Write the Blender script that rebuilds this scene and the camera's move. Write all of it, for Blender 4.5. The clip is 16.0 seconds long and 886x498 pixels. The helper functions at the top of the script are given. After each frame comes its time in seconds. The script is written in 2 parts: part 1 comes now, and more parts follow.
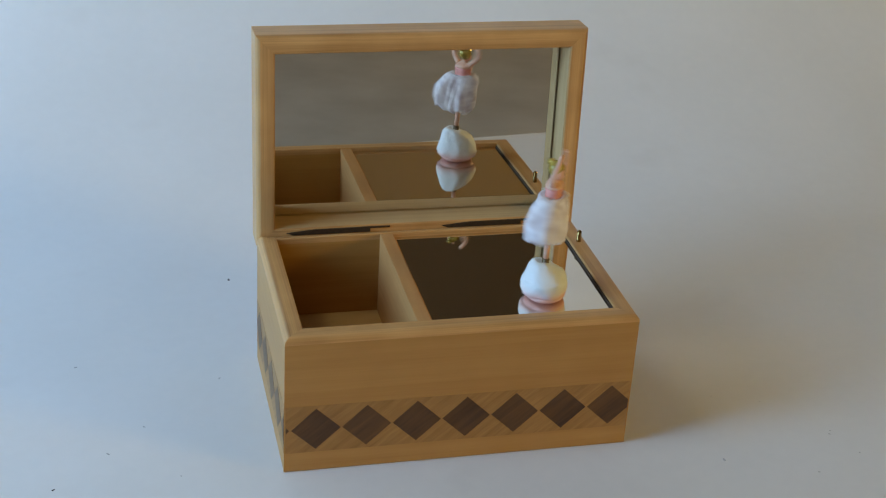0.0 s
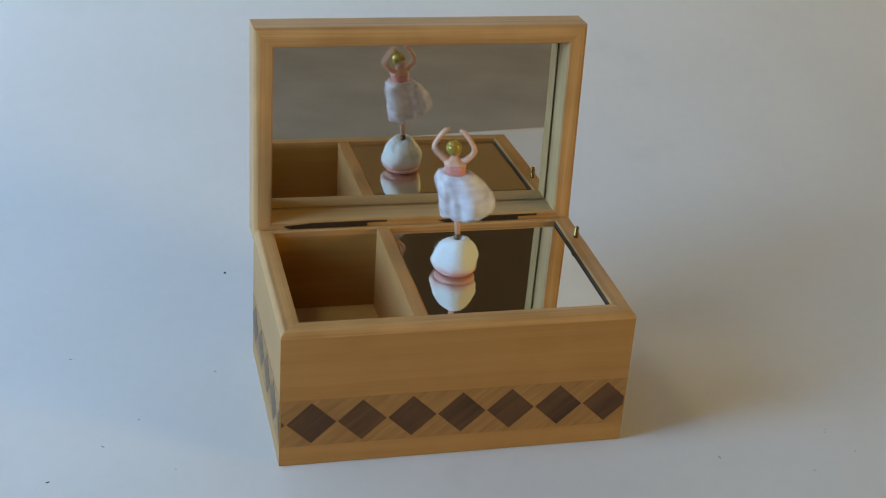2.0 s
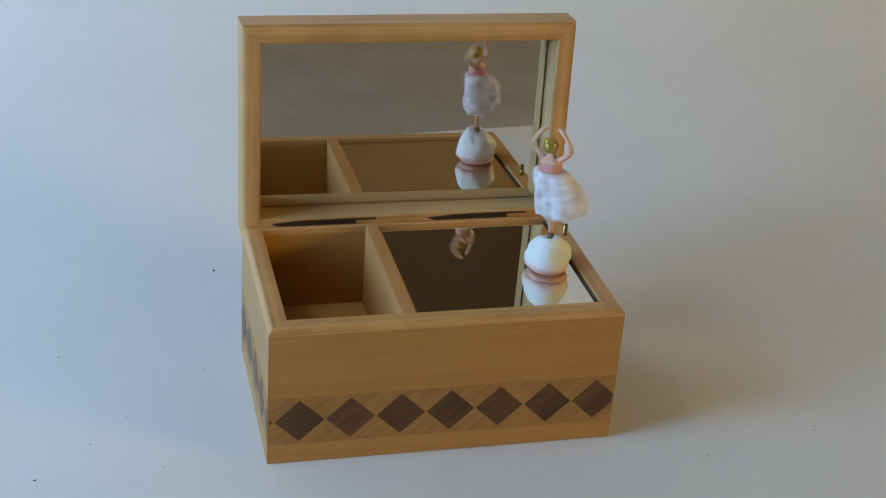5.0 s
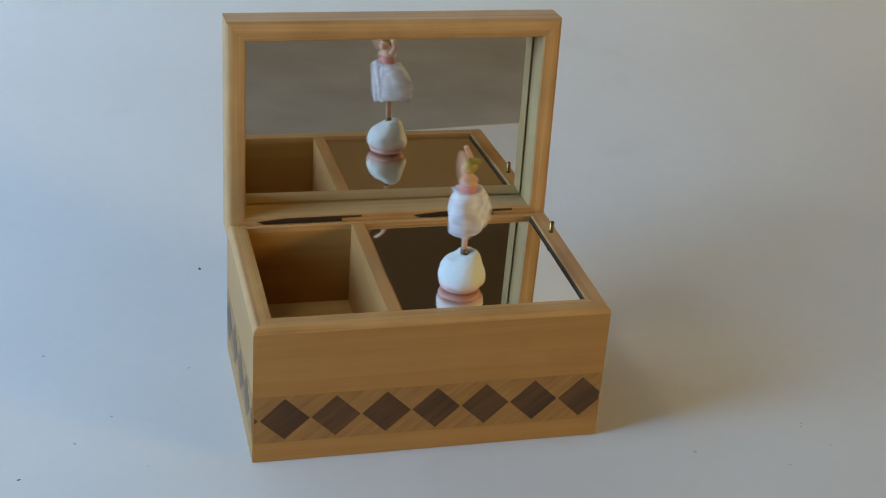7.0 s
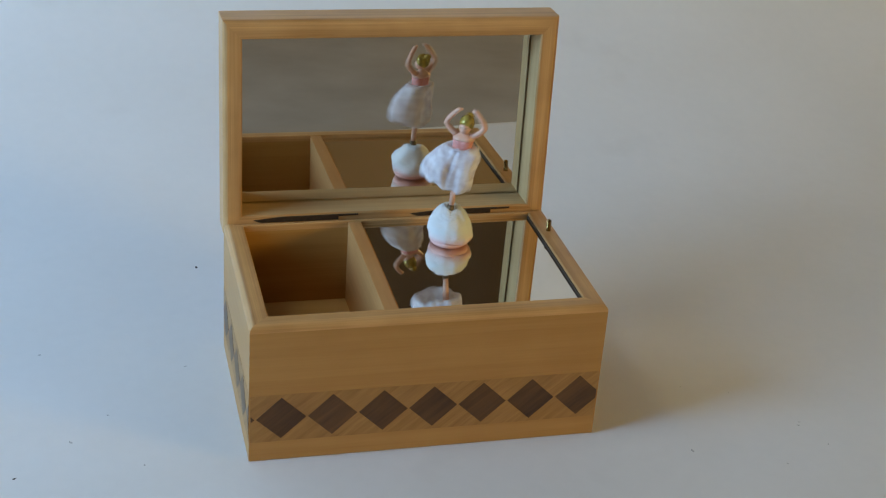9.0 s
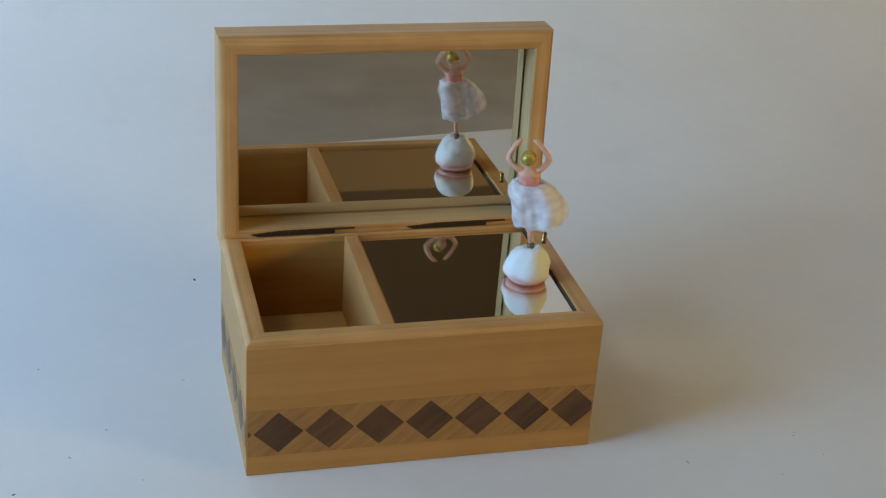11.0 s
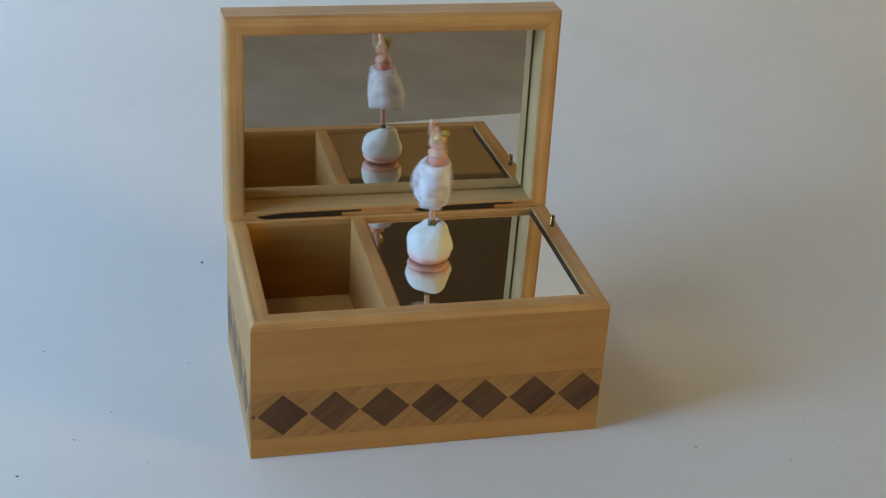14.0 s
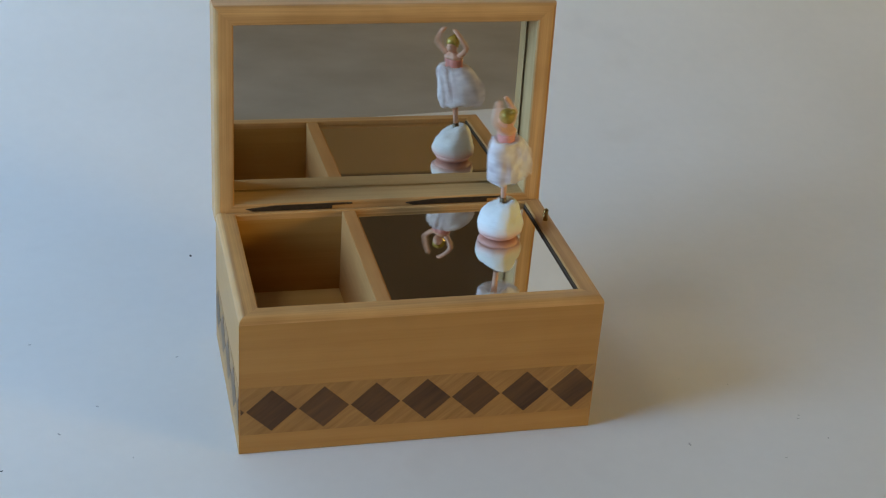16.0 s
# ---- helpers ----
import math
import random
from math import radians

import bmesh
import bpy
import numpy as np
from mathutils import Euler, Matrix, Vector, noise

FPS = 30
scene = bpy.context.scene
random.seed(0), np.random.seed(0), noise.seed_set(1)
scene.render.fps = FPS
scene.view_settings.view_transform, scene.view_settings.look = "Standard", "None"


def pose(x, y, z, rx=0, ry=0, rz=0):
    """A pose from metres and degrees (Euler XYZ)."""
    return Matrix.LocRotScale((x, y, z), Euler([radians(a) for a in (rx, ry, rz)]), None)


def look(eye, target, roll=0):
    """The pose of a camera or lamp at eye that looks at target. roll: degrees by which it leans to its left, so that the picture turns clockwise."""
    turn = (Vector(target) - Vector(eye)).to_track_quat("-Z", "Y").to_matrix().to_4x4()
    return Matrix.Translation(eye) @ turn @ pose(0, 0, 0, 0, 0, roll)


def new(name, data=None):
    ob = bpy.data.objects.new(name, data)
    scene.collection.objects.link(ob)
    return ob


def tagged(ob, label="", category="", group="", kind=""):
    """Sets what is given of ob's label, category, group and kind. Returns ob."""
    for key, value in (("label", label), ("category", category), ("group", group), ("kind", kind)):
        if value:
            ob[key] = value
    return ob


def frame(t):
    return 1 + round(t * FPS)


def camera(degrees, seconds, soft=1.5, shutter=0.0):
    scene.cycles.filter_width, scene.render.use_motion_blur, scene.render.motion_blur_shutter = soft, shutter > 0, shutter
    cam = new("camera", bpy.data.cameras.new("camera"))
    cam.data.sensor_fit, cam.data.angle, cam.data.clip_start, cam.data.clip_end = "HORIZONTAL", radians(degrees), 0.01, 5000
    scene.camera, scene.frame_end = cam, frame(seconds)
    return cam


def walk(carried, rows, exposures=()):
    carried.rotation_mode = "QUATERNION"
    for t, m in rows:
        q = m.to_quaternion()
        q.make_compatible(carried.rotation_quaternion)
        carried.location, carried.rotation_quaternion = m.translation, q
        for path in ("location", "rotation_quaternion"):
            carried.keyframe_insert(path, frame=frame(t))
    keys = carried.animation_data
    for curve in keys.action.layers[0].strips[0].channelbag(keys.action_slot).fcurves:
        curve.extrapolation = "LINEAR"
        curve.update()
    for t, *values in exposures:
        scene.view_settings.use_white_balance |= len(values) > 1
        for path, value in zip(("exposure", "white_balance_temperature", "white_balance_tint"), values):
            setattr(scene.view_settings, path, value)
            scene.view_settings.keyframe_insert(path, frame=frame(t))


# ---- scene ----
cam = camera(33.8, 16.0, soft=1.2, shutter=0.5)
PATH = [
    (0, (-0.0829, -0.5973, 0.4321), (0.0586, -0.0619, 0.1534), 3.59),
    (0.5, (-0.0850, -0.5946, 0.4318), (0.0582, -0.0606, 0.1513), 3.89),
    (1, (-0.0830, -0.5943, 0.4317), (0.0595, -0.0614, 0.1487), 3.78),
    (1.5, (-0.0847, -0.5947, 0.4337), (0.0574, -0.0617, 0.1507), 3.97),
    (2, (-0.0833, -0.5955, 0.4325), (0.0599, -0.0619, 0.1512), 4.18),
    (2.5, (-0.0838, -0.5954, 0.4322), (0.0609, -0.0624, 0.1505), 4.03),
    (3, (-0.0820, -0.5947, 0.4329), (0.0597, -0.0621, 0.1488), 3.80),
    (3.5, (-0.0815, -0.5950, 0.4316), (0.0610, -0.0613, 0.1500), 4.04),
    (4, (-0.0821, -0.5956, 0.4317), (0.0614, -0.0620, 0.1505), 4.19),
    (6.5, (-0.0779, -0.5948, 0.4303), (0.0716, -0.0633, 0.1483), 4.36),
    (7, (-0.0774, -0.5945, 0.4303), (0.0721, -0.0629, 0.1484), 4.35),
    (7.5, (-0.0802, -0.5936, 0.4306), (0.0693, -0.0625, 0.1477), 4.60),
    (8, (-0.0765, -0.5943, 0.4298), (0.0705, -0.0614, 0.1491), 4.36),
    (8.5, (-0.0775, -0.5929, 0.4288), (0.0717, -0.0607, 0.1479), 4.45),
    (9, (-0.0762, -0.5936, 0.4288), (0.0739, -0.0621, 0.1469), 4.37),
    (9.5, (-0.0744, -0.5940, 0.4297), (0.0762, -0.0626, 0.1480), 4.25),
    (10, (-0.0737, -0.5937, 0.4351), (0.0767, -0.0626, 0.1529), 4.12),
    (12.5, (-0.0707, -0.5940, 0.4404), (0.0728, -0.0626, 0.1551), 3.82),
    (13, (-0.0679, -0.5943, 0.4368), (0.0733, -0.0627, 0.1508), 3.72),
    (13.5, (-0.0667, -0.5939, 0.4355), (0.0746, -0.0630, 0.1481), 3.74),
    (14, (-0.0657, -0.5920, 0.4347), (0.0750, -0.0616, 0.1462), 3.82),
    (14.5, (-0.0677, -0.5888, 0.4322), (0.0756, -0.0590, 0.1438), 4.03),
    (15, (-0.0661, -0.5861, 0.4312), (0.0779, -0.0574, 0.1411), 4.03),
    (15.5, (-0.0652, -0.5866, 0.4302), (0.0791, -0.0575, 0.1409), 4.04),
    (16, (-0.0642, -0.5839, 0.4281), (0.0804, -0.0549, 0.1389), 4.29),
]
walk(cam, [(t, look(e, g, r)) for t, e, g, r in PATH])

# ---- world and lights ----
world = bpy.data.worlds.new("world")
scene.world = world
world.use_nodes = True
wn = world.node_tree
bg = wn.nodes["Background"]
sky = wn.nodes.new("ShaderNodeTexSky")
sky.sky_type = "NISHITA"
sky.sun_disc = False
sky.sun_elevation, sky.sun_rotation = radians(25), radians(200)
wn.links.new(sky.outputs[0], bg.inputs[0])
bg.inputs[1].default_value = 0.06


def area(name, m, sx, sy, power, color):
    lamp = bpy.data.lights.new(name, "AREA")
    lamp.shape, lamp.size, lamp.size_y = "RECTANGLE", sx, sy
    lamp.energy, lamp.color = power, color
    ob = new(name, lamp)
    ob.matrix_world = m
    return ob


# daylight through the window in the west wall, warm light through the east opening, and an unseen warm fill added high
# up
area("window_light", look((-1.20, -0.12, 0.56), (-0.45, 0.82, 0.42)), 0.8, 0.8, 25.5, (0.35, 0.625, 1.0))
area("doorway_light", look((2.20, -1.32, 0.66), (0.1, 0.15, 0.05)), 0.5, 0.5, 24.0, (1.0, 0.74, 0.25))
area("warm_fill_light", look((-0.90, 0.10, 1.88), (-0.30, 0.08, 0.0)), 0.5, 0.5, 5.4, (1.0, 0.82, 0.42))
scene.view_settings.exposure = 0.07


# ---- materials ----
def material(name):
    m = bpy.data.materials.new(name)
    m.use_nodes = True
    return m, m.node_tree.nodes, m.node_tree.links, m.node_tree.nodes["Principled BSDF"]


def ramp(n, stops):
    r = n.new("ShaderNodeValToRGB")
    while len(r.color_ramp.elements) < len(stops):
        r.color_ramp.elements.new(0.5)
    for e, (p, c) in zip(r.color_ramp.elements, stops):
        e.position, e.color = p, (*c, 1)
    return r


def wood(name, dark, light, grain=(6, 130, 130), turn=0.0, rough=0.42, bump=0.06, per_piece=0.0, blotch=0.35, coat=0.15):
    """Wood whose fibres run along the object's x axis; turn slants them in the xz plane."""
    m, n, l, b = material(name)
    tc = n.new("ShaderNodeTexCoord")
    info = n.new("ShaderNodeObjectInfo")
    off = n.new("ShaderNodeVectorMath")
    off.operation = "SCALE"
    off.inputs[0].default_value = (1.3, 2.1, 0.7)
    l.new(info.outputs["Random"], off.inputs["Scale"])
    add = n.new("ShaderNodeVectorMath")
    l.new(tc.outputs["Object"], add.inputs[0])
    l.new(off.outputs[0], add.inputs[1])
    mp = n.new("ShaderNodeMapping")
    mp.vector_type = "TEXTURE"
    mp.inputs["Rotation"].default_value = (0, radians(turn), 0)
    l.new(add.outputs[0], mp.inputs["Vector"])
    sc = n.new("ShaderNodeVectorMath")
    sc.operation = "MULTIPLY"
    sc.inputs[1].default_value = grain
    l.new(mp.outputs[0], sc.inputs[0])
    fine = n.new("ShaderNodeTexNoise")
    fine.inputs["Scale"].default_value, fine.inputs["Detail"].default_value = 6.0, 5.0
    l.new(sc.outputs[0], fine.inputs["Vector"])
    broad = n.new("ShaderNodeTexNoise")
    broad.inputs["Scale"].default_value, broad.inputs["Detail"].default_value = 1.0, 2.0
    broad.inputs["Distortion"].default_value = 0.6
    l.new(sc.outputs[0], broad.inputs["Vector"])
    spots = n.new("ShaderNodeTexNoise")
    spots.inputs["Scale"].default_value, spots.inputs["Detail"].default_value = 38.0, 2.0
    l.new(add.outputs[0], spots.inputs["Vector"])
    mixv = n.new("ShaderNodeMath")
    mixv.operation = "MULTIPLY_ADD"
    mixv.inputs[1].default_value = 0.35
    l.new(fine.outputs[0], mixv.inputs[0])
    half = n.new("ShaderNodeMath")
    half.operation = "MULTIPLY_ADD"
    half.inputs[1].default_value = 0.65
    l.new(broad.outputs[0], half.inputs[0])
    l.new(mixv.outputs[0], half.inputs[2])
    mixv.inputs[2].default_value = 0.0
    blot = n.new("ShaderNodeMath")
    blot.operation = "MULTIPLY_ADD"
    blot.inputs[1].default_value = blotch
    l.new(spots.outputs[0], blot.inputs[0])
    l.new(half.outputs[0], blot.inputs[2])
    sub = n.new("ShaderNodeMath")
    sub.operation = "MULTIPLY_ADD"
    sub.inputs[1].default_value = per_piece
    l.new(info.outputs["Random"], sub.inputs[0])
    l.new(blot.outputs[0], sub.inputs[2])
    mid = 0.5 + 0.5 * blotch + 0.5 * per_piece
    r = ramp(n, [(mid - 0.22, dark), (mid + 0.2, light)])
    l.new(sub.outputs[0], r.inputs[0])
    l.new(r.outputs[0], b.inputs["Base Color"])
    b.inputs["Roughness"].default_value = rough
    b.inputs["Coat Weight"].default_value, b.inputs["Coat Roughness"].default_value = coat, 0.30
    b.inputs["Specular IOR Level"].default_value = 0.35
    bp = n.new("ShaderNodeBump")
    bp.inputs["Strength"].default_value, bp.inputs["Distance"].default_value = bump, 0.0006
    l.new(fine.outputs[0], bp.inputs["Height"])
    l.new(bp.outputs[0], b.inputs["Normal"])
    return m


def plain(name, color, rough=0.6, metal=0.0, spread=0.12, scale=60.0, bump=0.0, detail=4.0):
    m, n, l, b = material(name)
    tc = n.new("ShaderNodeTexCoord")
    no = n.new("ShaderNodeTexNoise")
    no.inputs["Scale"].default_value, no.inputs["Detail"].default_value = scale, detail
    l.new(tc.outputs["Object"], no.inputs["Vector"])
    r = ramp(n, [(0.3, [c * (1 - spread) for c in color]), (0.7, [min(1, c * (1 + spread)) for c in color])])
    l.new(no.outputs[0], r.inputs[0])
    l.new(r.outputs[0], b.inputs["Base Color"])
    b.inputs["Roughness"].default_value, b.inputs["Metallic"].default_value = rough, metal
    if bump:
        bp = n.new("ShaderNodeBump")
        bp.inputs["Strength"].default_value, bp.inputs["Distance"].default_value = 0.5, bump
        l.new(no.outputs[0], bp.inputs["Height"])
        l.new(bp.outputs[0], b.inputs["Normal"])
    return m


M_WOOD = wood("honey_wood", (0.385, 0.188, 0.044), (0.465, 0.246, 0.066), grain=(5, 170, 170), bump=0.12)
M_INNER = wood("reddish_inner_wood", (0.41, 0.196, 0.062), (0.55, 0.290, 0.105), grain=(4, 70, 70), rough=0.5, coat=0.1)
M_LID = wood("honey_wood_streaked", (0.355, 0.172, 0.052), (0.67, 0.385, 0.150), grain=(3, 230, 230), blotch=0.34)
M_PLY = wood("pale_plywood", (0.60, 0.43, 0.21), (0.69, 0.52, 0.28), rough=0.6)
M_INSIDE = wood("pale_honey_wood", (0.44, 0.275, 0.115), (0.57, 0.385, 0.180), grain=(3, 160, 160), rough=0.55, coat=0.05)
M_STRIP = wood("hatched_inlay_wood", (0.24, 0.115, 0.028), (0.41, 0.215, 0.060), grain=(20, 320, 320), turn=-40, rough=0.45)
M_DARK = wood("dark_inlay_wood", (0.046, 0.018, 0.005), (0.145, 0.066, 0.018), grain=(10, 110, 110), turn=-40, rough=0.42, per_piece=0.08)
M_DARK_BROWN = plain("dark_brown", (0.070, 0.045, 0.028), 0.95)
M_SLIT_SHADE = plain("slit_shade", (0.045, 0.028, 0.016), 0.55, 0.3, 0.3, 500)
M_BRASS = plain("brass", (0.28, 0.19, 0.075), 0.22, 1.0, 0.1, 400)
M_MIRROR = plain("silvered_glass", (0.82, 0.79, 0.735), 0.015, 1.0, 0.01, 30)
def paper():
    m, n, l, b = material("white_paper_sheet")
    tc = n.new("ShaderNodeTexCoord")
    big, fine, spot = (n.new("ShaderNodeTexNoise") for _ in range(3))
    for no, sc, de in ((big, 5.0, 4.0), (fine, 120.0, 3.0), (spot, 16.0, 2.0)):
        no.inputs["Scale"].default_value, no.inputs["Detail"].default_value = sc, de
        l.new(tc.outputs["Object"], no.inputs["Vector"])
    r1 = ramp(n, [(0.30, (0.69, 0.69, 0.68)), (0.62, (0.735, 0.735, 0.73))])
    l.new(big.outputs[0], r1.inputs[0])
    r2 = ramp(n, [(0.66, (1, 1, 1)), (0.80, (0.95, 0.945, 0.94))])
    l.new(spot.outputs[0], r2.inputs[0])
    r3 = ramp(n, [(0.35, (0.985, 0.985, 0.985)), (0.65, (1, 1, 1))])
    l.new(fine.outputs[0], r3.inputs[0])
    last = r1.outputs[0]
    for r in (r2, r3):
        mx = n.new("ShaderNodeMix")
        mx.data_type, mx.blend_type = "RGBA", "MULTIPLY"
        mx.inputs["Factor"].default_value = 1.0
        l.new(last, mx.inputs["A"])
        l.new(r.outputs[0], mx.inputs["B"])
        last = mx.outputs["Result"]
    l.new(last, b.inputs["Base Color"])
    b.inputs["Roughness"].default_value = 0.7
    bp = n.new("ShaderNodeBump")
    bp.inputs["Strength"].default_value, bp.inputs["Distance"].default_value = 0.03, 0.0006
    l.new(fine.outputs[0], bp.inputs["Height"])
    l.new(bp.outputs[0], b.inputs["Normal"])
    return m


M_SHEET = paper()
M_TABLE = plain("grey_table_top", (0.365, 0.325, 0.275), 0.6, 0.0, 0.12, 14.0)
M_WALL = plain("brown_wall_paint", (0.185, 0.140, 0.108), 0.85, 0.0, 0.08, 3.0)
# lighter brown that brightens what the stage mirror reflects
M_OCHRE = plain("mirror_reflection_brown", (0.46, 0.33, 0.19), 0.85, 0.0, 0.08, 3.0)
M_PALE = plain("pale_wall_paint", (0.55, 0.55, 0.54), 0.85, 0.0, 0.03, 3.0)
M_FLOOR = plain("dark_floor", (0.09, 0.07, 0.055), 0.6, 0.0, 0.15, 5.0)
M_SPECK = plain("grey_fibre", (0.48, 0.48, 0.48), 0.8)
M_CRUMB = plain("dark_crumb", (0.05, 0.045, 0.045), 0.8)


# ---- mesh helpers ----
def obj(name, bm, mats, m=None, parent=None, label=""):
    bmesh.ops.recalc_face_normals(bm, faces=bm.faces)
    me = bpy.data.meshes.new(name)
    bm.to_mesh(me)
    bm.free()
    for k in (mats if isinstance(mats, (list, tuple)) else [mats]):
        me.materials.append(k)
    ob = new(name, me)
    ob.parent = parent
    if m is not None:
        ob.matrix_basis = m
    if label:
        tagged(ob, label)
    return ob


def part(name, bm, mat, parent, label="", m=None):
    return obj(name, bm, mat, m, parent, label)


def box_bm(x0, x1, y0, y1, z0, z1, bevel=0.0, seg=2):
    bm = bmesh.new()
    bmesh.ops.create_cube(bm, size=1)
    for v in bm.verts:
        v.co = Vector(((x0 + x1) / 2 + v.co.x * (x1 - x0), (y0 + y1) / 2 + v.co.y * (y1 - y0), (z0 + z1) / 2 + v.co.z * (z1 - z0)))
    if bevel:
        bmesh.ops.bevel(bm, geom=bm.edges[:], offset=bevel, segments=seg, affect="EDGES", profile=0.5)
    return bm


def mitred(length, section, k0=1.0, k1=1.0):
    """A bar along x with mitred ends; section points are (inward, height); k0 and k1 slant the two ends."""
    bm = bmesh.new()
    a = [bm.verts.new((u * k0, u, z)) for u, z in section]
    b = [bm.verts.new((length - u * k1, u, z)) for u, z in section]
    k = len(section)
    for i in range(k):
        bm.faces.new((a[i], a[(i + 1) % k], b[(i + 1) % k], b[i]))
    bm.faces.new(a)
    bm.faces.new(list(reversed(b)))
    return bm


def prism(points, y0, y1):
    """A flat piece with its outline in xz."""
    bm = bmesh.new()
    a = [bm.verts.new((x, y0, z)) for x, z in points]
    b = [bm.verts.new((x, y1, z)) for x, z in points]
    k = len(points)
    bm.faces.new(a)
    bm.faces.new(list(reversed(b)))
    for i in range(k):
        bm.faces.new((a[i], b[i], b[(i + 1) % k], a[(i + 1) % k]))
    return bm


# ---- room ----
def room():
    x0, x1, y0, y1, z0, z1, k = -1.25, 2.25, -2.0, 1.0, -0.75, 1.9, 0.1

    def wall(name, paint, label, *e):
        return tagged(obj(name, box_bm(*e), paint), label, "wall", kind="structure")

    # west wall with its window opening
    for i, e in enumerate([(x0 - k, x0, y0, -0.58, z0, z1), (x0 - k, x0, 0.36, y1, z0, z1), (x0 - k, x0, -0.58, 0.36, z0, 0.14), (x0 - k, x0, -0.58, 0.36, 0.98, z1)]):
        wall("wall_west_%d" % (i + 1), M_PALE, "pale painted wall round the window opening", *e)
    # east wall with its opening
    for i, e in enumerate([(x1, x1 + k, y0, -1.60, z0, z1), (x1, x1 + k, -1.04, y1, z0, z1), (x1, x1 + k, -1.60, -1.04, z0, 0.38), (x1, x1 + k, -1.60, -1.04, 0.94, z1)]):
        wall("wall_east_%d" % (i + 1), M_WALL, "plain brown painted wall beside an opening", *e)
    # unseen wall, split so its lower half gives the mirrors a brighter reflection
    wall("wall_south_1", M_OCHRE, "unseen lower wall half, lightened for the stage mirror's reflection", x0 - k, x1 + k, y0 - k, y0, z0, 0.88)
    wall("wall_south_2", M_WALL, "plain brown upper half of a room wall", x0 - k, x1 + k, y0 - k, y0, 0.88, z1)
    wall("wall_north", M_PALE, "pale painted room wall", x0 - k, x1 + k, y1, y1 + k, z0, z1)
    tagged(obj("floor", box_bm(x0 - k, x1 + k, y0 - k, y1 + k, z0 - k, z0), M_FLOOR), "dark floor of the room", "floor", kind="structure")
    tagged(obj("ceiling", box_bm(x0 - k, x1 + k, y0 - k, y1 + k, z1, z1 + k), M_WALL), "dim brown ceiling of the room", "ceiling", kind="structure")


def table():
    t = tagged(new("table"), "large grey table under a white paper sheet", "table")
    part("tabletop", box_bm(-1.15, 1.2, -0.95, 0.98, -0.034, -0.0015, 0.002), M_TABLE, t)
    for x in (-1.08, 1.13):
        for y in (-0.88, 0.92):
            part("leg", box_bm(x - 0.03, x + 0.03, y - 0.03, y + 0.03, -0.75, -0.034, 0.003), M_TABLE, t)


def sheet():
    """Flat on the table, then swept up against the rear wall."""
    bm = bmesh.new()
    nx, flat_y, rad, top = 110, 0.24, 0.55, 1.45
    x0, x1 = -1.0, 1.15
    fl = [j / 80 for j in range(81)]
    curve = [radians(90) * j / 14 for j in range(1, 15)]
    rise = [rad + (top - rad) * j / 10 for j in range(1, 11)]
    rows = []
    for j in range(len(fl) + len(curve) + len(rise)):
        row = []
        for i in range(nx + 1):
            x = x0 + (x1 - x0) * i / nx
            f = -0.226 - 0.130 * (x - 0.174)
            if j < len(fl):
                y, z = f + (flat_y - f) * fl[j], 0.0
            elif j < len(fl) + len(curve):
                a = curve[j - len(fl)]
                y, z = flat_y + rad * math.sin(a), rad * (1 - math.cos(a))
            else:
                y, z = flat_y + rad, rise[j - len(fl) - len(curve)]
            d = max(0.0, max(-0.03 - x, x - 0.21, -0.03 - y, y - 0.15))
            z += -0.0004 + min(1.0, d / 0.1) * 0.00028 * (noise.noise((x * 3.2, y * 3.2, 1.7)) + 0.4 * noise.noise((x * 9, y * 9, 4.1)))
            row.append(bm.verts.new((x, y, z)))
        rows.append(row)
    for p, q in zip(rows, rows[1:]):
        for i in range(nx):
            bm.faces.new((p[i], p[i + 1], q[i + 1], q[i])).smooth = True
    ob = obj("paper_sheet", bm, M_SHEET)
    so = ob.modifiers.new("thick", "SOLIDIFY")
    so.thickness, so.offset = 0.0006, -1
    return tagged(ob, "white paper sheet spread over the table and up the wall", "paper sheet")


# ---- music box ----
W, D, H, T, TB = 0.180, 0.1120, 0.0771, 0.0101, 0.0046
DIV0, DIV1, MIRROR_Z, COMP_Z = 0.0670, 0.0741, 0.0747, 0.0290
PITCH, D0, DZ, DHX, DHZ = 0.02559, 0.0158, 0.0250, 0.01240, 0.01178


def clip_poly(points, lo, hi):
    """Cuts an outline in xz to lo <= x <= hi."""
    for side, lim in ((1, lo), (-1, hi)):
        out = []
        for a, b in zip(points, points[1:] + points[:1]):
            ia, ib = side * (a[0] - lim) >= 0, side * (b[0] - lim) >= 0
            if ia:
                out.append(a)
            if ia != ib:
                f = (lim - a[0]) / (b[0] - a[0])
                out.append((lim, a[1] + f * (b[1] - a[1])))
        points = out
        if len(points) < 3:
            return []
    return points


def inlay(panel, length, first):
    part("inlay_strip", box_bm(0.0006, length - 0.0006, -0.00012, 0.0004, DZ - DHZ - 0.0017, DZ + DHZ + 0.0017), M_STRIP, panel, "hatched light brown inlay strip")
    c = first - PITCH
    while c < length + PITCH:
        pts = clip_poly([(c - DHX, DZ), (c, DZ - DHZ), (c + DHX, DZ), (c, DZ + DHZ)], 0.0008, length - 0.0008)
        if pts:
            part("inlay_diamond", prism(pts, -0.00024, 0.0004), M_DARK, panel, "dark walnut diamond inlay")
        c += PITCH


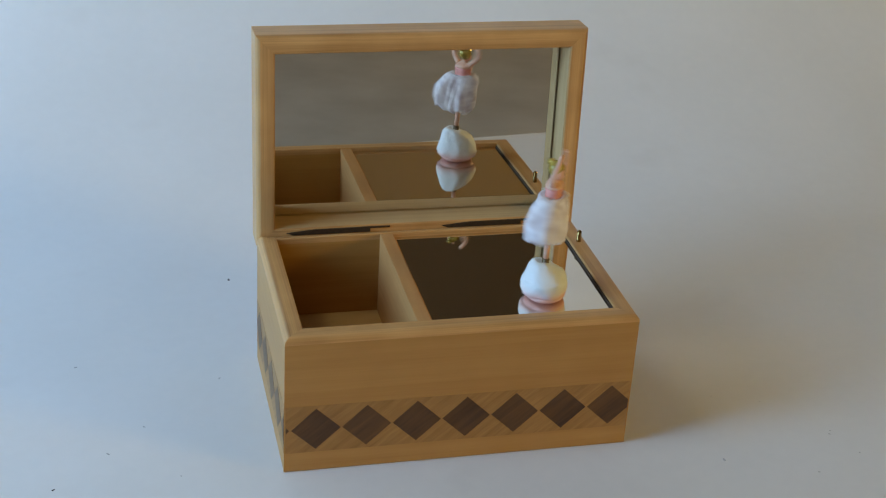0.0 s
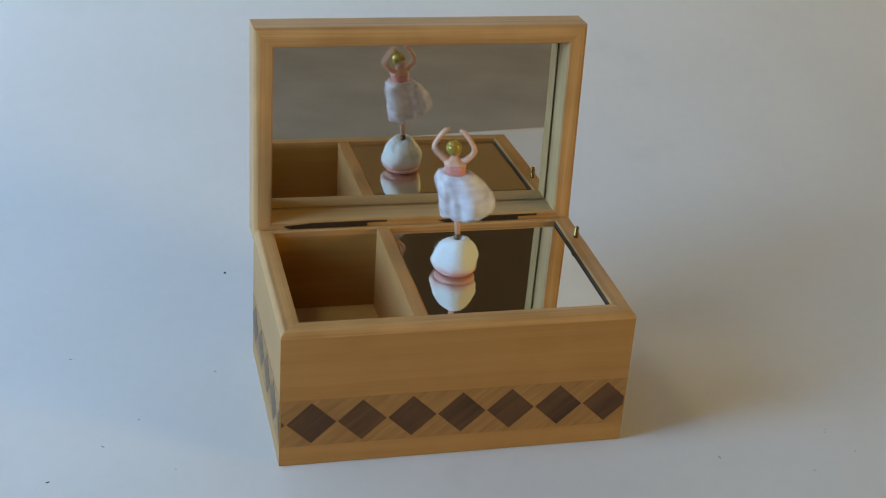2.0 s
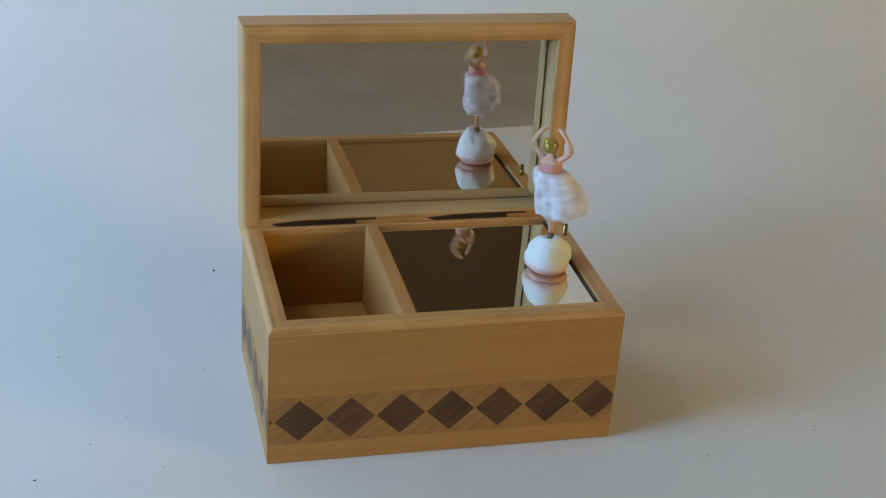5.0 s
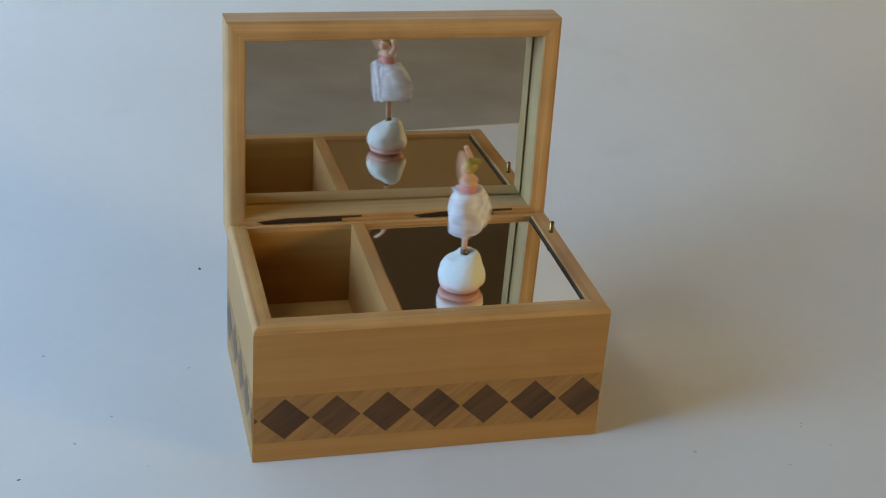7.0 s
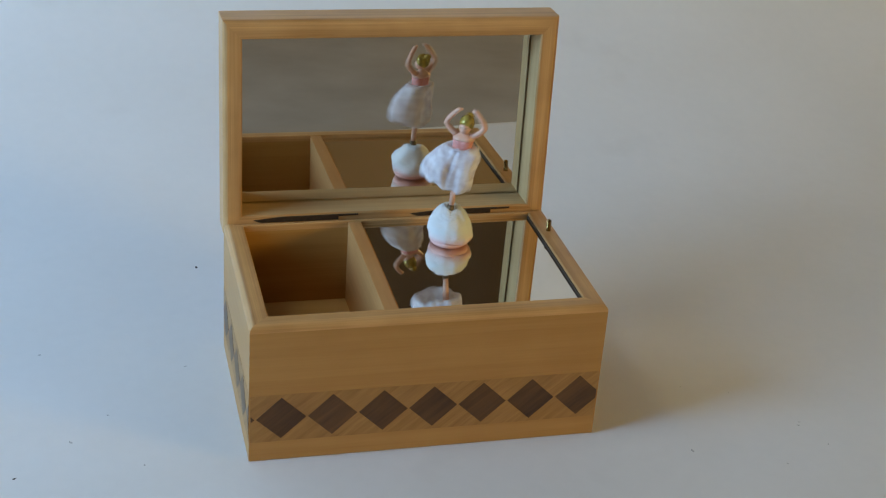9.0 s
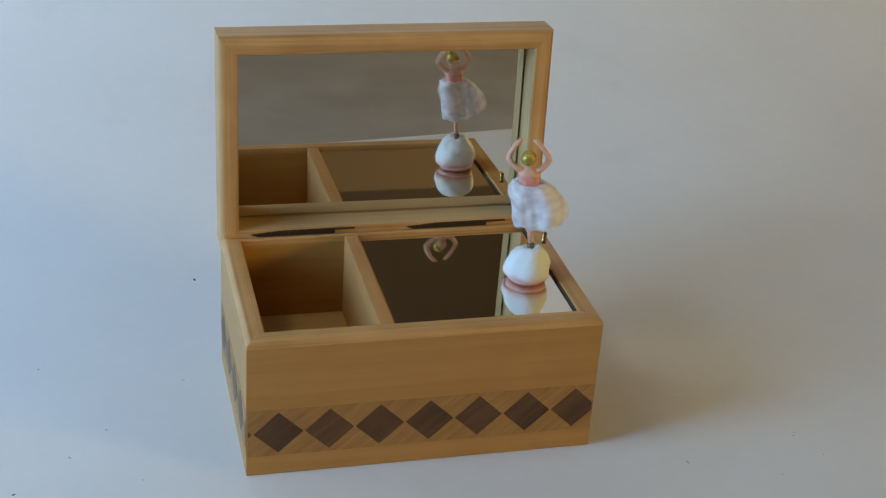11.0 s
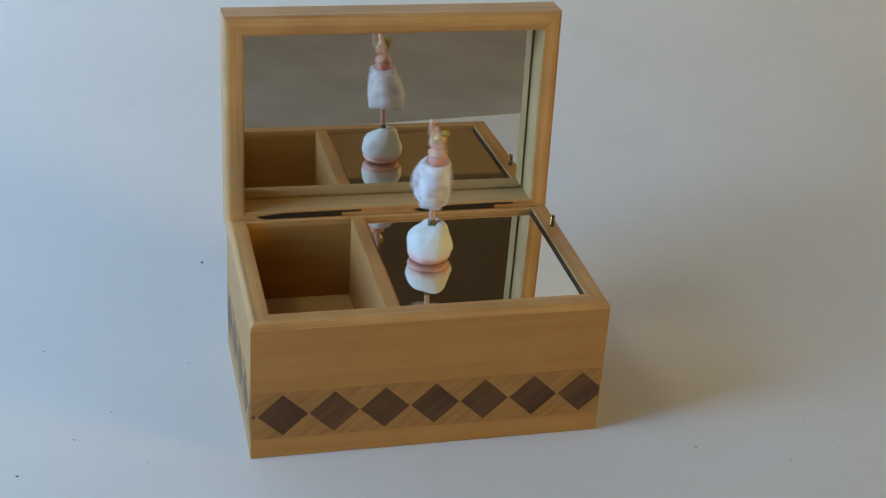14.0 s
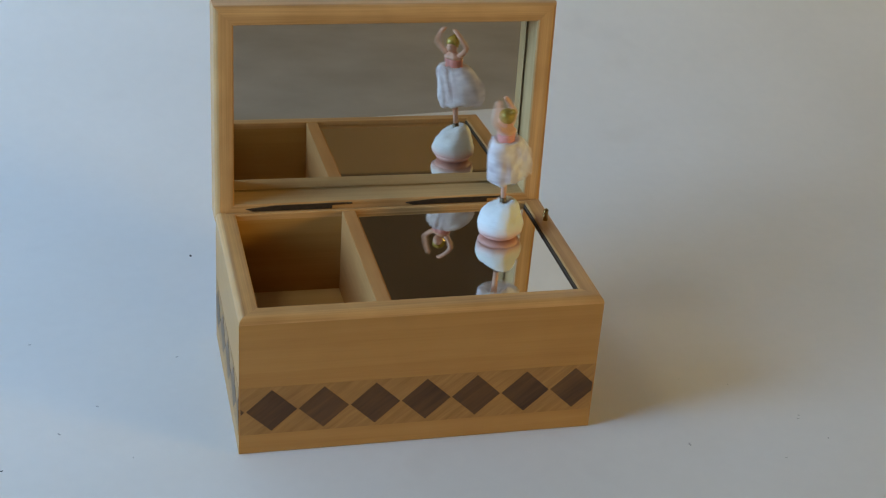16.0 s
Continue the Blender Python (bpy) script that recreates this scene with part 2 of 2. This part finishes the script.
def music_box():
    b = tagged(new("music_box"), "open honey-coloured wooden music box with dark diamond inlay and mirrors", "music box")
    zl, rr = H - 0.0036, 0.0034

    def sections(t):
        arc = [(rr * (1 - math.cos(a)), H - rr + rr * math.sin(a)) for a in (radians(90 - 15 * k) for k in range(7))]
        return ([(0, 0.0008), (0.0008, 0), (t, 0), (t, zl), (0, zl)], [(0, zl), (t, zl), (t, H - 0.0005), (t - 0.0005, H)] + arc)

    panels = []
    for name, length, t, k0, k1, m in (("front_panel", W, T, 1, 1, pose(0, 0, 0)), ("right_panel", D, T, 1, TB / T, pose(W, 0, 0, 0, 0, 90)), ("back_panel", W, TB, T / TB, T / TB, pose(W, D, 0, 0, 0, 180)), ("left_panel", D, T, TB / T, 1, pose(0, D, 0, 0, 0, -90))):
        sec, rim = sections(t)
        panels.append(part(name, mitred(length, sec, k0, k1), M_WOOD, b, m=m))
        # same wood as the panel; the paler streaked colour stands for glare on top
        part("rim", mitred(length, rim, k0, k1), M_LID, panels[-1], "mitred wooden rim, its glare put into a paler streaked colour")
    front, right, back, left = panels
    inlay(front, W, D0)
    inlay(left, D, 0.0125)
    inlay(right, D, D0)
    part("base_board", box_bm(T, W - T, T, D - TB, 0.001, 0.006), M_PLY, b)
    part("divider", box_bm(-(D - T - TB) / 2, (D - T - TB) / 2, -(DIV1 - DIV0) / 2, (DIV1 - DIV0) / 2, 0.006, H - 0.0004, 0.0004), M_INNER, b, "honey wooden divider", pose((DIV0 + DIV1) / 2, (D + T - TB) / 2, 0, 0, 0, 90))
    part("compartment_floor", box_bm(T, DIV0, T, D - TB, 0.006, COMP_Z), M_PLY, b, "pale plywood compartment floor")
    part("mirror_bed", box_bm(DIV1, W - T, T, D - TB, 0.006, MIRROR_Z - 0.0022), M_DARK_BROWN, b, "dark bed under the mirror")
    part("stage_mirror", box_bm(DIV1 + 0.0009, W - T - 0.0014, T + 0.0003, D - TB - 0.0006, MIRROR_Z - 0.0018, MIRROR_Z, 0.0004, 1), M_MIRROR, b, "mirror stage set inside the rim")
    # thin dark strip covering the right rim's inner face above the mirror
    part("rim_dark_strip", box_bm(W - T - 0.0007, W - T + 0.0001, T + 0.0004, D - TB - 0.0004, MIRROR_Z - 0.002, H - 0.0014), M_DARK_BROWN, b, "thin dark strip on the right rim's inner face")
    # dark strips over the rear rim, standing for the shaded slits at the hinges
    for x0, x1 in ((0.0160, 0.0735), (0.1030, 0.1600)):
        part("hinge_slit_shade", prism([(x0, H + 0.0005), (x0 + 0.004, H - 0.0010), (x1 - 0.011, H - 0.0010), (x1 - 0.011, H + 0.0010), (x1, H + 0.0012), (x1, H + 0.0020), (x1 - 0.011, H + 0.0021), (x0 + 0.016, H + 0.0019)], D + 0.0002, D + 0.0034), M_SLIT_SHADE, b, "dark strip standing for the shaded hinge slit")
    # lid, standing open on the rear rim
    x0, x1, y0, z0, z1, th, r, dep = -0.0001, 0.1801, D + 0.0005, 0.0700, 0.1886, 0.0215, 0.0100, 0.0165
    wid, hgt = x1 - x0, z1 - z0
    lid = part("lid", box_bm(r - 0.002, wid - r + 0.002, dep + 0.0036, th - 0.0003, r - 0.002, hgt - r + 0.002), M_LID, b, "open lid standing upright", pose(x0, y0, z0, -2.4))
    # rails: inward across the face, depth from the face to the back
    rs = [(0, 0.0026), (0.0003, 0.0014), (0.0012, 0.0005), (0.0024, 0.0), (r - 0.0008, 0.0), (r, 0.0007), (r, th - 0.001), (0.0024, th), (0.0008, th - 0.0008), (0, th - 0.0028)]
    up = Matrix(((1, 0, 0, 0), (0, 0, 1, 0), (0, 1, 0, 0), (0, 0, 0, 1)))
    for name, length, m in (("bottom_rail", wid, pose(0, 0, 0)), ("right_rail", hgt, pose(wid, 0, 0, 0, 0, 90)), ("top_rail", wid, pose(wid, hgt, 0, 0, 0, 180)), ("left_rail", hgt, pose(0, hgt, 0, 0, 0, -90))):
        bm = mitred(length, rs)
        bmesh.ops.transform(bm, matrix=up, verts=bm.verts)
        rail = part(name, bm, M_LID, lid, m=up @ m @ up)
        rail.data.materials.append(M_INSIDE)
        for p in rail.data.polygons:
            if all(abs(rail.data.vertices[i].co.z - r) < 0.00002 for i in p.vertices):
                p.material_index = 1
    part("lid_mirror", box_bm(r + 0.0008, wid - r - 0.0008, dep, dep + 0.0016, r + 0.0008, hgt - r - 0.0008, 0.0004, 1), M_MIRROR, lid, "mirror inside the lid", pose(wid / 2, dep, hgt / 2, 0.2, 0, -0.5) @ pose(-wid / 2, -dep, -hgt / 2))
    part("mirror_backing", box_bm(r, wid - r, dep + 0.0017, dep + 0.0021, r, hgt - r), M_DARK_BROWN, lid, "dark backing behind the lid mirror", pose(0, 0.0012, 0))
    # stop pin in the right rim
    bm = bmesh.new()
    for r1, r2, a, c in ((0.0013, 0.0013, -0.004, 0.0060), (0.0013, 0.0007, 0.0060, 0.0067)):
        bmesh.ops.create_cone(bm, cap_ends=True, segments=24, radius1=r1, radius2=r2, depth=c - a, matrix=Matrix.Translation((0, 0, (a + c) / 2)))
    part("stop_pin", bm, M_BRASS, b, "short brass stop pin", pose(0.1746, 0.0849, H))
    return b


# ---- dancer ----
def lathe(bm, prof, mat, seg=40, squash=None, off=(0, 0)):
    """Rings of (radius, height) round z, closed at both ends; squash(angle, height) scales a ring's radius."""
    rings = []
    for r, z in prof:
        ring = []
        for i in range(seg):
            a = 2 * math.pi * i / seg
            k = r * (squash(a, z) if squash else 1)
            ring.append(bm.verts.new((off[0] + k * math.cos(a), off[1] + k * math.sin(a), z)))
        rings.append(ring)
    fs = []
    for p, q in zip(rings, rings[1:]):
        for i in range(seg):
            fs.append(bm.faces.new((p[i], p[(i + 1) % seg], q[(i + 1) % seg], q[i])))
    fs.append(bm.faces.new(list(reversed(rings[0]))))
    fs.append(bm.faces.new(rings[-1]))
    for f in fs:
        f.material_index, f.smooth = mat, True
    return rings


def tube(bm, points, radii, mat, seg=10):
    pts = [Vector(p) for p in points]
    rings = []
    for i, p in enumerate(pts):
        d = (pts[min(i + 1, len(pts) - 1)] - pts[max(i - 1, 0)]).normalized()
        u = d.orthogonal().normalized() if not rings else (ref - d * ref.dot(d)).normalized()
        ref = u
        w = d.cross(u)
        rings.append([bm.verts.new(p + radii[i] * (math.cos(2 * math.pi * k / seg) * u + math.sin(2 * math.pi * k / seg) * w)) for k in range(seg)])
    fs = []
    for a, b in zip(rings, rings[1:]):
        for k in range(seg):
            fs.append(bm.faces.new((a[k], a[(k + 1) % seg], b[(k + 1) % seg], b[k])))
    fs.append(bm.faces.new(list(reversed(rings[0]))))
    fs.append(bm.faces.new(rings[-1]))
    for f in fs:
        f.material_index, f.smooth = mat, True


def ball(bm, c, r, mat, scale=(1, 1, 1), sub=3):
    g = bmesh.ops.create_icosphere(bm, subdivisions=sub, radius=r, matrix=Matrix.Translation(c) @ Matrix.Diagonal((*scale, 1)))
    for v in g["verts"]:
        for f in v.link_faces:
            f.material_index, f.smooth = mat, True


M_PINK = plain("pink_plaster", (0.72, 0.40, 0.34), 0.5, 0.0, 0.12, 260.0)


def base_paint():
    """White plaster whose foot is brushed with pink."""
    m, n, l, b = material("pink_footed_plaster")
    tc = n.new("ShaderNodeTexCoord")
    no = n.new("ShaderNodeTexNoise")
    no.inputs["Scale"].default_value, no.inputs["Detail"].default_value = 170.0, 4.0
    l.new(tc.outputs["Object"], no.inputs["Vector"])
    sep = n.new("ShaderNodeSeparateXYZ")
    l.new(tc.outputs["Object"], sep.inputs[0])
    add = n.new("ShaderNodeMath")
    add.operation = "MULTIPLY_ADD"
    add.inputs[1].default_value = 0.0030
    l.new(no.outputs[0], add.inputs[0])
    l.new(sep.outputs["Z"], add.inputs[2])
    mr = n.new("ShaderNodeMapRange")
    mr.inputs["From Min"].default_value, mr.inputs["From Max"].default_value = 0.0020, 0.0115
    l.new(add.outputs[0], mr.inputs["Value"])
    r = ramp(n, [(0.0, (0.72, 0.34, 0.28)), (0.30, (0.80, 0.50, 0.44)), (0.62, (0.80, 0.73, 0.71)), (1.0, (0.76, 0.79, 0.78))])
    l.new(mr.outputs[0], r.inputs[0])
    l.new(r.outputs[0], b.inputs["Base Color"])
    b.inputs["Roughness"].default_value = 0.6
    bp = n.new("ShaderNodeBump")
    bp.inputs["Strength"].default_value, bp.inputs["Distance"].default_value = 0.9, 0.0018
    l.new(no.outputs[0], bp.inputs["Height"])
    l.new(bp.outputs[0], b.inputs["Normal"])
    return m


M_BASE = base_paint()
M_SKIN = plain("peach_plastic", (0.72, 0.42, 0.29), 0.38, 0.0, 0.06, 300.0)
M_BODICE = plain("rose_paint", (0.72, 0.30, 0.25), 0.5, 0.0, 0.10, 300.0)
M_HAIR = plain("gold_paint", (0.42, 0.31, 0.06), 0.18, 0.25, 0.5, 380.0)
M_PEG = plain("dark_peg", (0.16, 0.11, 0.06), 0.4, 0.4)


def tulle():
    m, n, l, b = material("white_tulle")
    tc = n.new("ShaderNodeTexCoord")
    no = n.new("ShaderNodeTexNoise")
    no.inputs["Scale"].default_value, no.inputs["Detail"].default_value = 170.0, 5.0
    l.new(tc.outputs["Object"], no.inputs["Vector"])
    r = ramp(n, [(0.34, (0.76, 0.67, 0.69)), (0.60, (0.86, 0.84, 0.85))])
    l.new(no.outputs[0], r.inputs[0])
    l.new(r.outputs[0], b.inputs["Base Color"])
    b.inputs["Roughness"].default_value = 0.8
    b.inputs["Transmission Weight"].default_value = 0.0
    a = ramp(n, [(0.34, (0.58, 0.58, 0.58)), (0.66, (0.92, 0.92, 0.92))])
    l.new(no.outputs[0], a.inputs[0])
    l.new(a.outputs[0], b.inputs["Alpha"])
    return m


def dancer():
    """Faces +x, her left is +y."""
    bm = bmesh.new()

    def lump(a, z):
        return 1 + 0.17 * noise.noise((1.4 * math.cos(a), 1.4 * math.sin(a), z * 110)) + 0.07 * noise.noise((4 * math.cos(a), 4 * math.sin(a), z * 260)) - 0.02 * (math.sin(5 * a) > 0.9)

    lathe(bm, [(0.0072, 0.0), (0.0088, 0.0004), (0.0100, 0.0014), (0.0108, 0.0032)], 0, 56)
    dome = lathe(bm, [(0.0108, 0.0032), (0.0114, 0.0046), (0.0118, 0.0064), (0.0119, 0.0084), (0.0116, 0.0106), (0.0108, 0.0130), (0.0096, 0.0153), (0.0079, 0.0174), (0.0058, 0.0191), (0.0038, 0.0200), (0.0025, 0.0195), (0.0010, 0.0183)], 0, 56, lump)
    for ring in dome:
        for v in ring:
            k = max(0.0, (v.co.z - 0.006) / 0.0125)
            v.co.x -= 0.0020 * k * k
            v.co.y -= 0.0009 * k * k
            v.co += v.co.normalized() * 0.00060 * noise.noise(v.co * 330) + v.co.normalized() * 0.0004 * abs(noise.noise(v.co * 700))
            v.co.z *= 1 + k * 0.045 * math.cos(math.atan2(v.co.y, v.co.x) + 2.4)
    px, py, tilt = -0.0009, -0.0007, math.tan(radians(5.5))

    def lean(p):
        return (p[0] + px, p[1] + py + tilt * (p[2] - 0.018), p[2])

    # peg and leg
    tube(bm, [lean((0, 0, 0.0165)), lean((0, 0, 0.0222))], [0.0020, 0.0018], 5)
    tube(bm, [lean((0, 0, 0.0205)), lean((0, 0, 0.029)), lean((0, 0, 0.036)), lean((0, 0, 0.050))], [0.0014, 0.0016, 0.0019, 0.0022], 2)

    # skirt, wide to the sides and thin from front to back, bulging on her right
    def puff(a, z):
        k = min(1.0, max(0.0, (0.0592 - z) / 0.016))
        wide = 1 - min((0.0592 - z) / 0.0015, 1.0) * (0.51 - 0.05 * k) * math.cos(a + 0.15) ** 2
        side = 0.18 * min(1.0, 1.5 * k) * math.cos(a - radians(-75))
        fold = (0.012 + 0.014 * k) * math.sin(9 * a + 1.5 * math.sin(3 * a)) + 0.008 * math.sin(17 * a + 60 * z) + 0.12 * k * noise.noise((2.4 * math.cos(a), 2.4 * math.sin(a), z * 40))
        return wide + side + fold

    prof = [(0.0038, 0.0572), (0.0064, 0.0590), (0.0088, 0.0586), (0.0108, 0.0570), (0.0122, 0.0550), (0.0132, 0.0522), (0.0139, 0.0488), (0.0143, 0.0450), (0.0145, 0.0412), (0.0145, 0.0374), (0.0142, 0.0346), (0.0134, 0.0326), (0.0116, 0.0318), (0.0080, 0.0336), (0.0035, 0.0390)]
    for ring in lathe(bm, prof, 6, 88, puff):
        for v in ring:
            n1 = noise.noise((v.co.x * 420, v.co.y * 420, v.co.z * 80))
            out = Vector((v.co.x, v.co.y, 0)).normalized()
            v.co += out * (0.0012 * n1 + 0.0004 * noise.noise(v.co * 800))
            v.co.z += 0.0026 * noise.noise((v.co.x * 230, v.co.y * 230, 2)) * (v.co.z < 0.045) + 0.0012 * noise.noise((v.co.x * 500, v.co.y * 500, 7)) * (v.co.z > 0.056) + 0.0050 * max(0.0, math.cos(math.atan2(v.co.y, v.co.x) + radians(75))) * min(1.0, max(0.0, (0.050 - v.co.z) / 0.014))
            v.co.y -= 0.0024 * min(1.0, max(0.0, (0.0592 - v.co.z) / 0.016))
            v.co = Vector(lean(v.co))
    # bodice, shoulders, neck, head
    for prof, mat in (([(0.0054, 0.0572), (0.0051, 0.0590), (0.0053, 0.0612), (0.0057, 0.0634)], 3), ([(0.0057, 0.0634), (0.0058, 0.0645), (0.0044, 0.0660), (0.0024, 0.0671), (0.0017, 0.0690)], 2)):
        for ring in lathe(bm, prof, mat, 32, lambda a, z: 0.72 + 0.30 * abs(math.sin(a))):
            for v in ring:
                v.co = Vector(lean(v.co))
    ball(bm, lean((0.0014, 0, 0.0708)), 0.0034, 2, (1.0, 0.92, 1.1))
    ball(bm, lean((-0.0002, 0.0002, 0.0733)), 0.0041, 4, (1.0, 0.98, 1.12))
    ball(bm, lean((-0.0032, 0.0004, 0.0766)), 0.0021, 4, (1, 1, 0.85))
    for s in (1, -1):
        ball(bm, lean((0.0045, s * 0.0013, 0.0717)), 0.0005, 5, (0.6, 1.2, 0.7), 1)
    # arms in a ring over the head
    for s in (1, -1):
        pts = [(0.0000, s * 0.0040, 0.0652), (0.0002, s * 0.0066, 0.0668), (0.0006, s * 0.0098, 0.0697), (0.0010, s * 0.0112, 0.0720), (0.0016, s * 0.0106, 0.0745), (0.0024, s * 0.0080, 0.0785), (0.0029, s * 0.0050, 0.0818), (0.0031, s * 0.0030, 0.0826)]
        tube(bm, [lean((p[0], p[1] * 0.92, p[2])) for p in pts], [0.0019, 0.0017, 0.0016, 0.0016, 0.0014, 0.0013, 0.0013, 0.0007], 2, 12)
    for v in bm.verts:
        if v.co.z > 0.034:
            v.co.z = 0.034 + (v.co.z - 0.034) * 0.915
    ob = obj("dancer_figurine", bm, [M_BASE, M_PINK, M_SKIN, M_BODICE, M_HAIR, M_PEG, tulle()])
    return tagged(ob, "spinning dancer figurine in white tulle skirt on white dome", "figurine")


# ---- crumbs on the sheet ----
def crumbs():
    rng = random.Random(4)
    dark = ((-0.1116, 0.0026, 0.7, 20), (-0.1042, 0.2929, 0.7, 0), (-0.0980, 0.3140, 0.6, 60), (-0.0066, 0.2069, 0.9, 95), (-0.1229, 0.2519, 0.5, 0), (0.0301, 0.2888, 0.4, 90))
    pale = ((0.2275, -0.0230, 0.9, 100), (-0.0999, 0.1152, 0.7, 10), (-0.0230, 0.0932, 0.6, 30), (0.2948, -0.0090, 0.6, 160), (0.2448, 0.0362, 0.4, 23), (0.2698, 0.0271, 0.4, 92), (0.2966, -0.0062, 0.5, 171), (0.3030, -0.0279, 0.6, 64), (0.2731, -0.0410, 0.5, 155), (0.3435, 0.0372, 0.4, 148), (-0.0502, 0.0050, 0.5, 110), (-0.0848, 0.0292, 0.8, 130), (-0.0660, 0.0511, 0.6, 139))
    for x, y, size, turn in dark + pale:
        grey = (x, y, size, turn) in pale
        bm = bmesh.new()
        bmesh.ops.create_icosphere(bm, subdivisions=2, radius=0.0007 * size)
        for v in bm.verts:
            v.co *= 1 + 0.3 * rng.uniform(-1, 1)
            v.co.x *= 2.0
            v.co.z = max(v.co.z * 0.6, -0.0003)
        tagged(obj("crumb", bm, M_SPECK if grey else M_CRUMB, pose(x, y, 0.0002 + (0.55 - math.sqrt(0.55 ** 2 - max(0.0, y - 0.24) ** 2)), 0, 0, turn)), "pale grey fibre lying on the white sheet" if grey else "tiny dark crumb lying on the white sheet", "crumb", "crumbs on the sheet")


room()
table()
sheet()
box = music_box()
figure = dancer()
crumbs()

# facing of the dancer: seconds, degrees turned in all
SPIN = [(-0.1, -327), (0.2, 102), (0.5, 535), (0.7, 815), (1.0, 1248), (1.2, 1515), (2.0, 2595), (2.5, 3288), (2.8, 3690), (3.1, 4050), (3.4, 4420), (3.7, 4790), (4.0, 5160), (4.2, 5420),
        (6.3, 8455), (6.5, 8755), (6.6, 8880), (6.9, 9222), (7.0, 9348), (7.2, 9615), (7.7, 10345), (8.3, 11235), (8.5, 11520), (8.7, 11772), (9.0, 12145), (9.3, 12515), (10.0, 13400),
        (12.3, 16680), (12.4, 16825), (12.5, 16970), (12.7, 17190), (13.2, 17897), (13.7, 18612), (14.0, 19045), (14.1, 19170), (14.5, 19702), (14.6, 19816), (14.8, 20046), (15.0, 20270), (15.1, 20392), (15.3, 20612), (15.5, 20885), (15.8, 21318), (16.1, 21745)]


def motions():
    ts, turns = zip(*SPIN)
    rows = []
    for k in range(481):
        t = k / FPS
        a = radians(-65.5 - 60.47 * t)
        rows.append((t, pose(0.1268 + 0.0278 * math.cos(a), 0.0555 + 0.0278 * math.sin(a), MIRROR_Z, 0, 0, -216 - float(np.interp(t, ts, turns)))))
    walk(figure, rows)


motions()
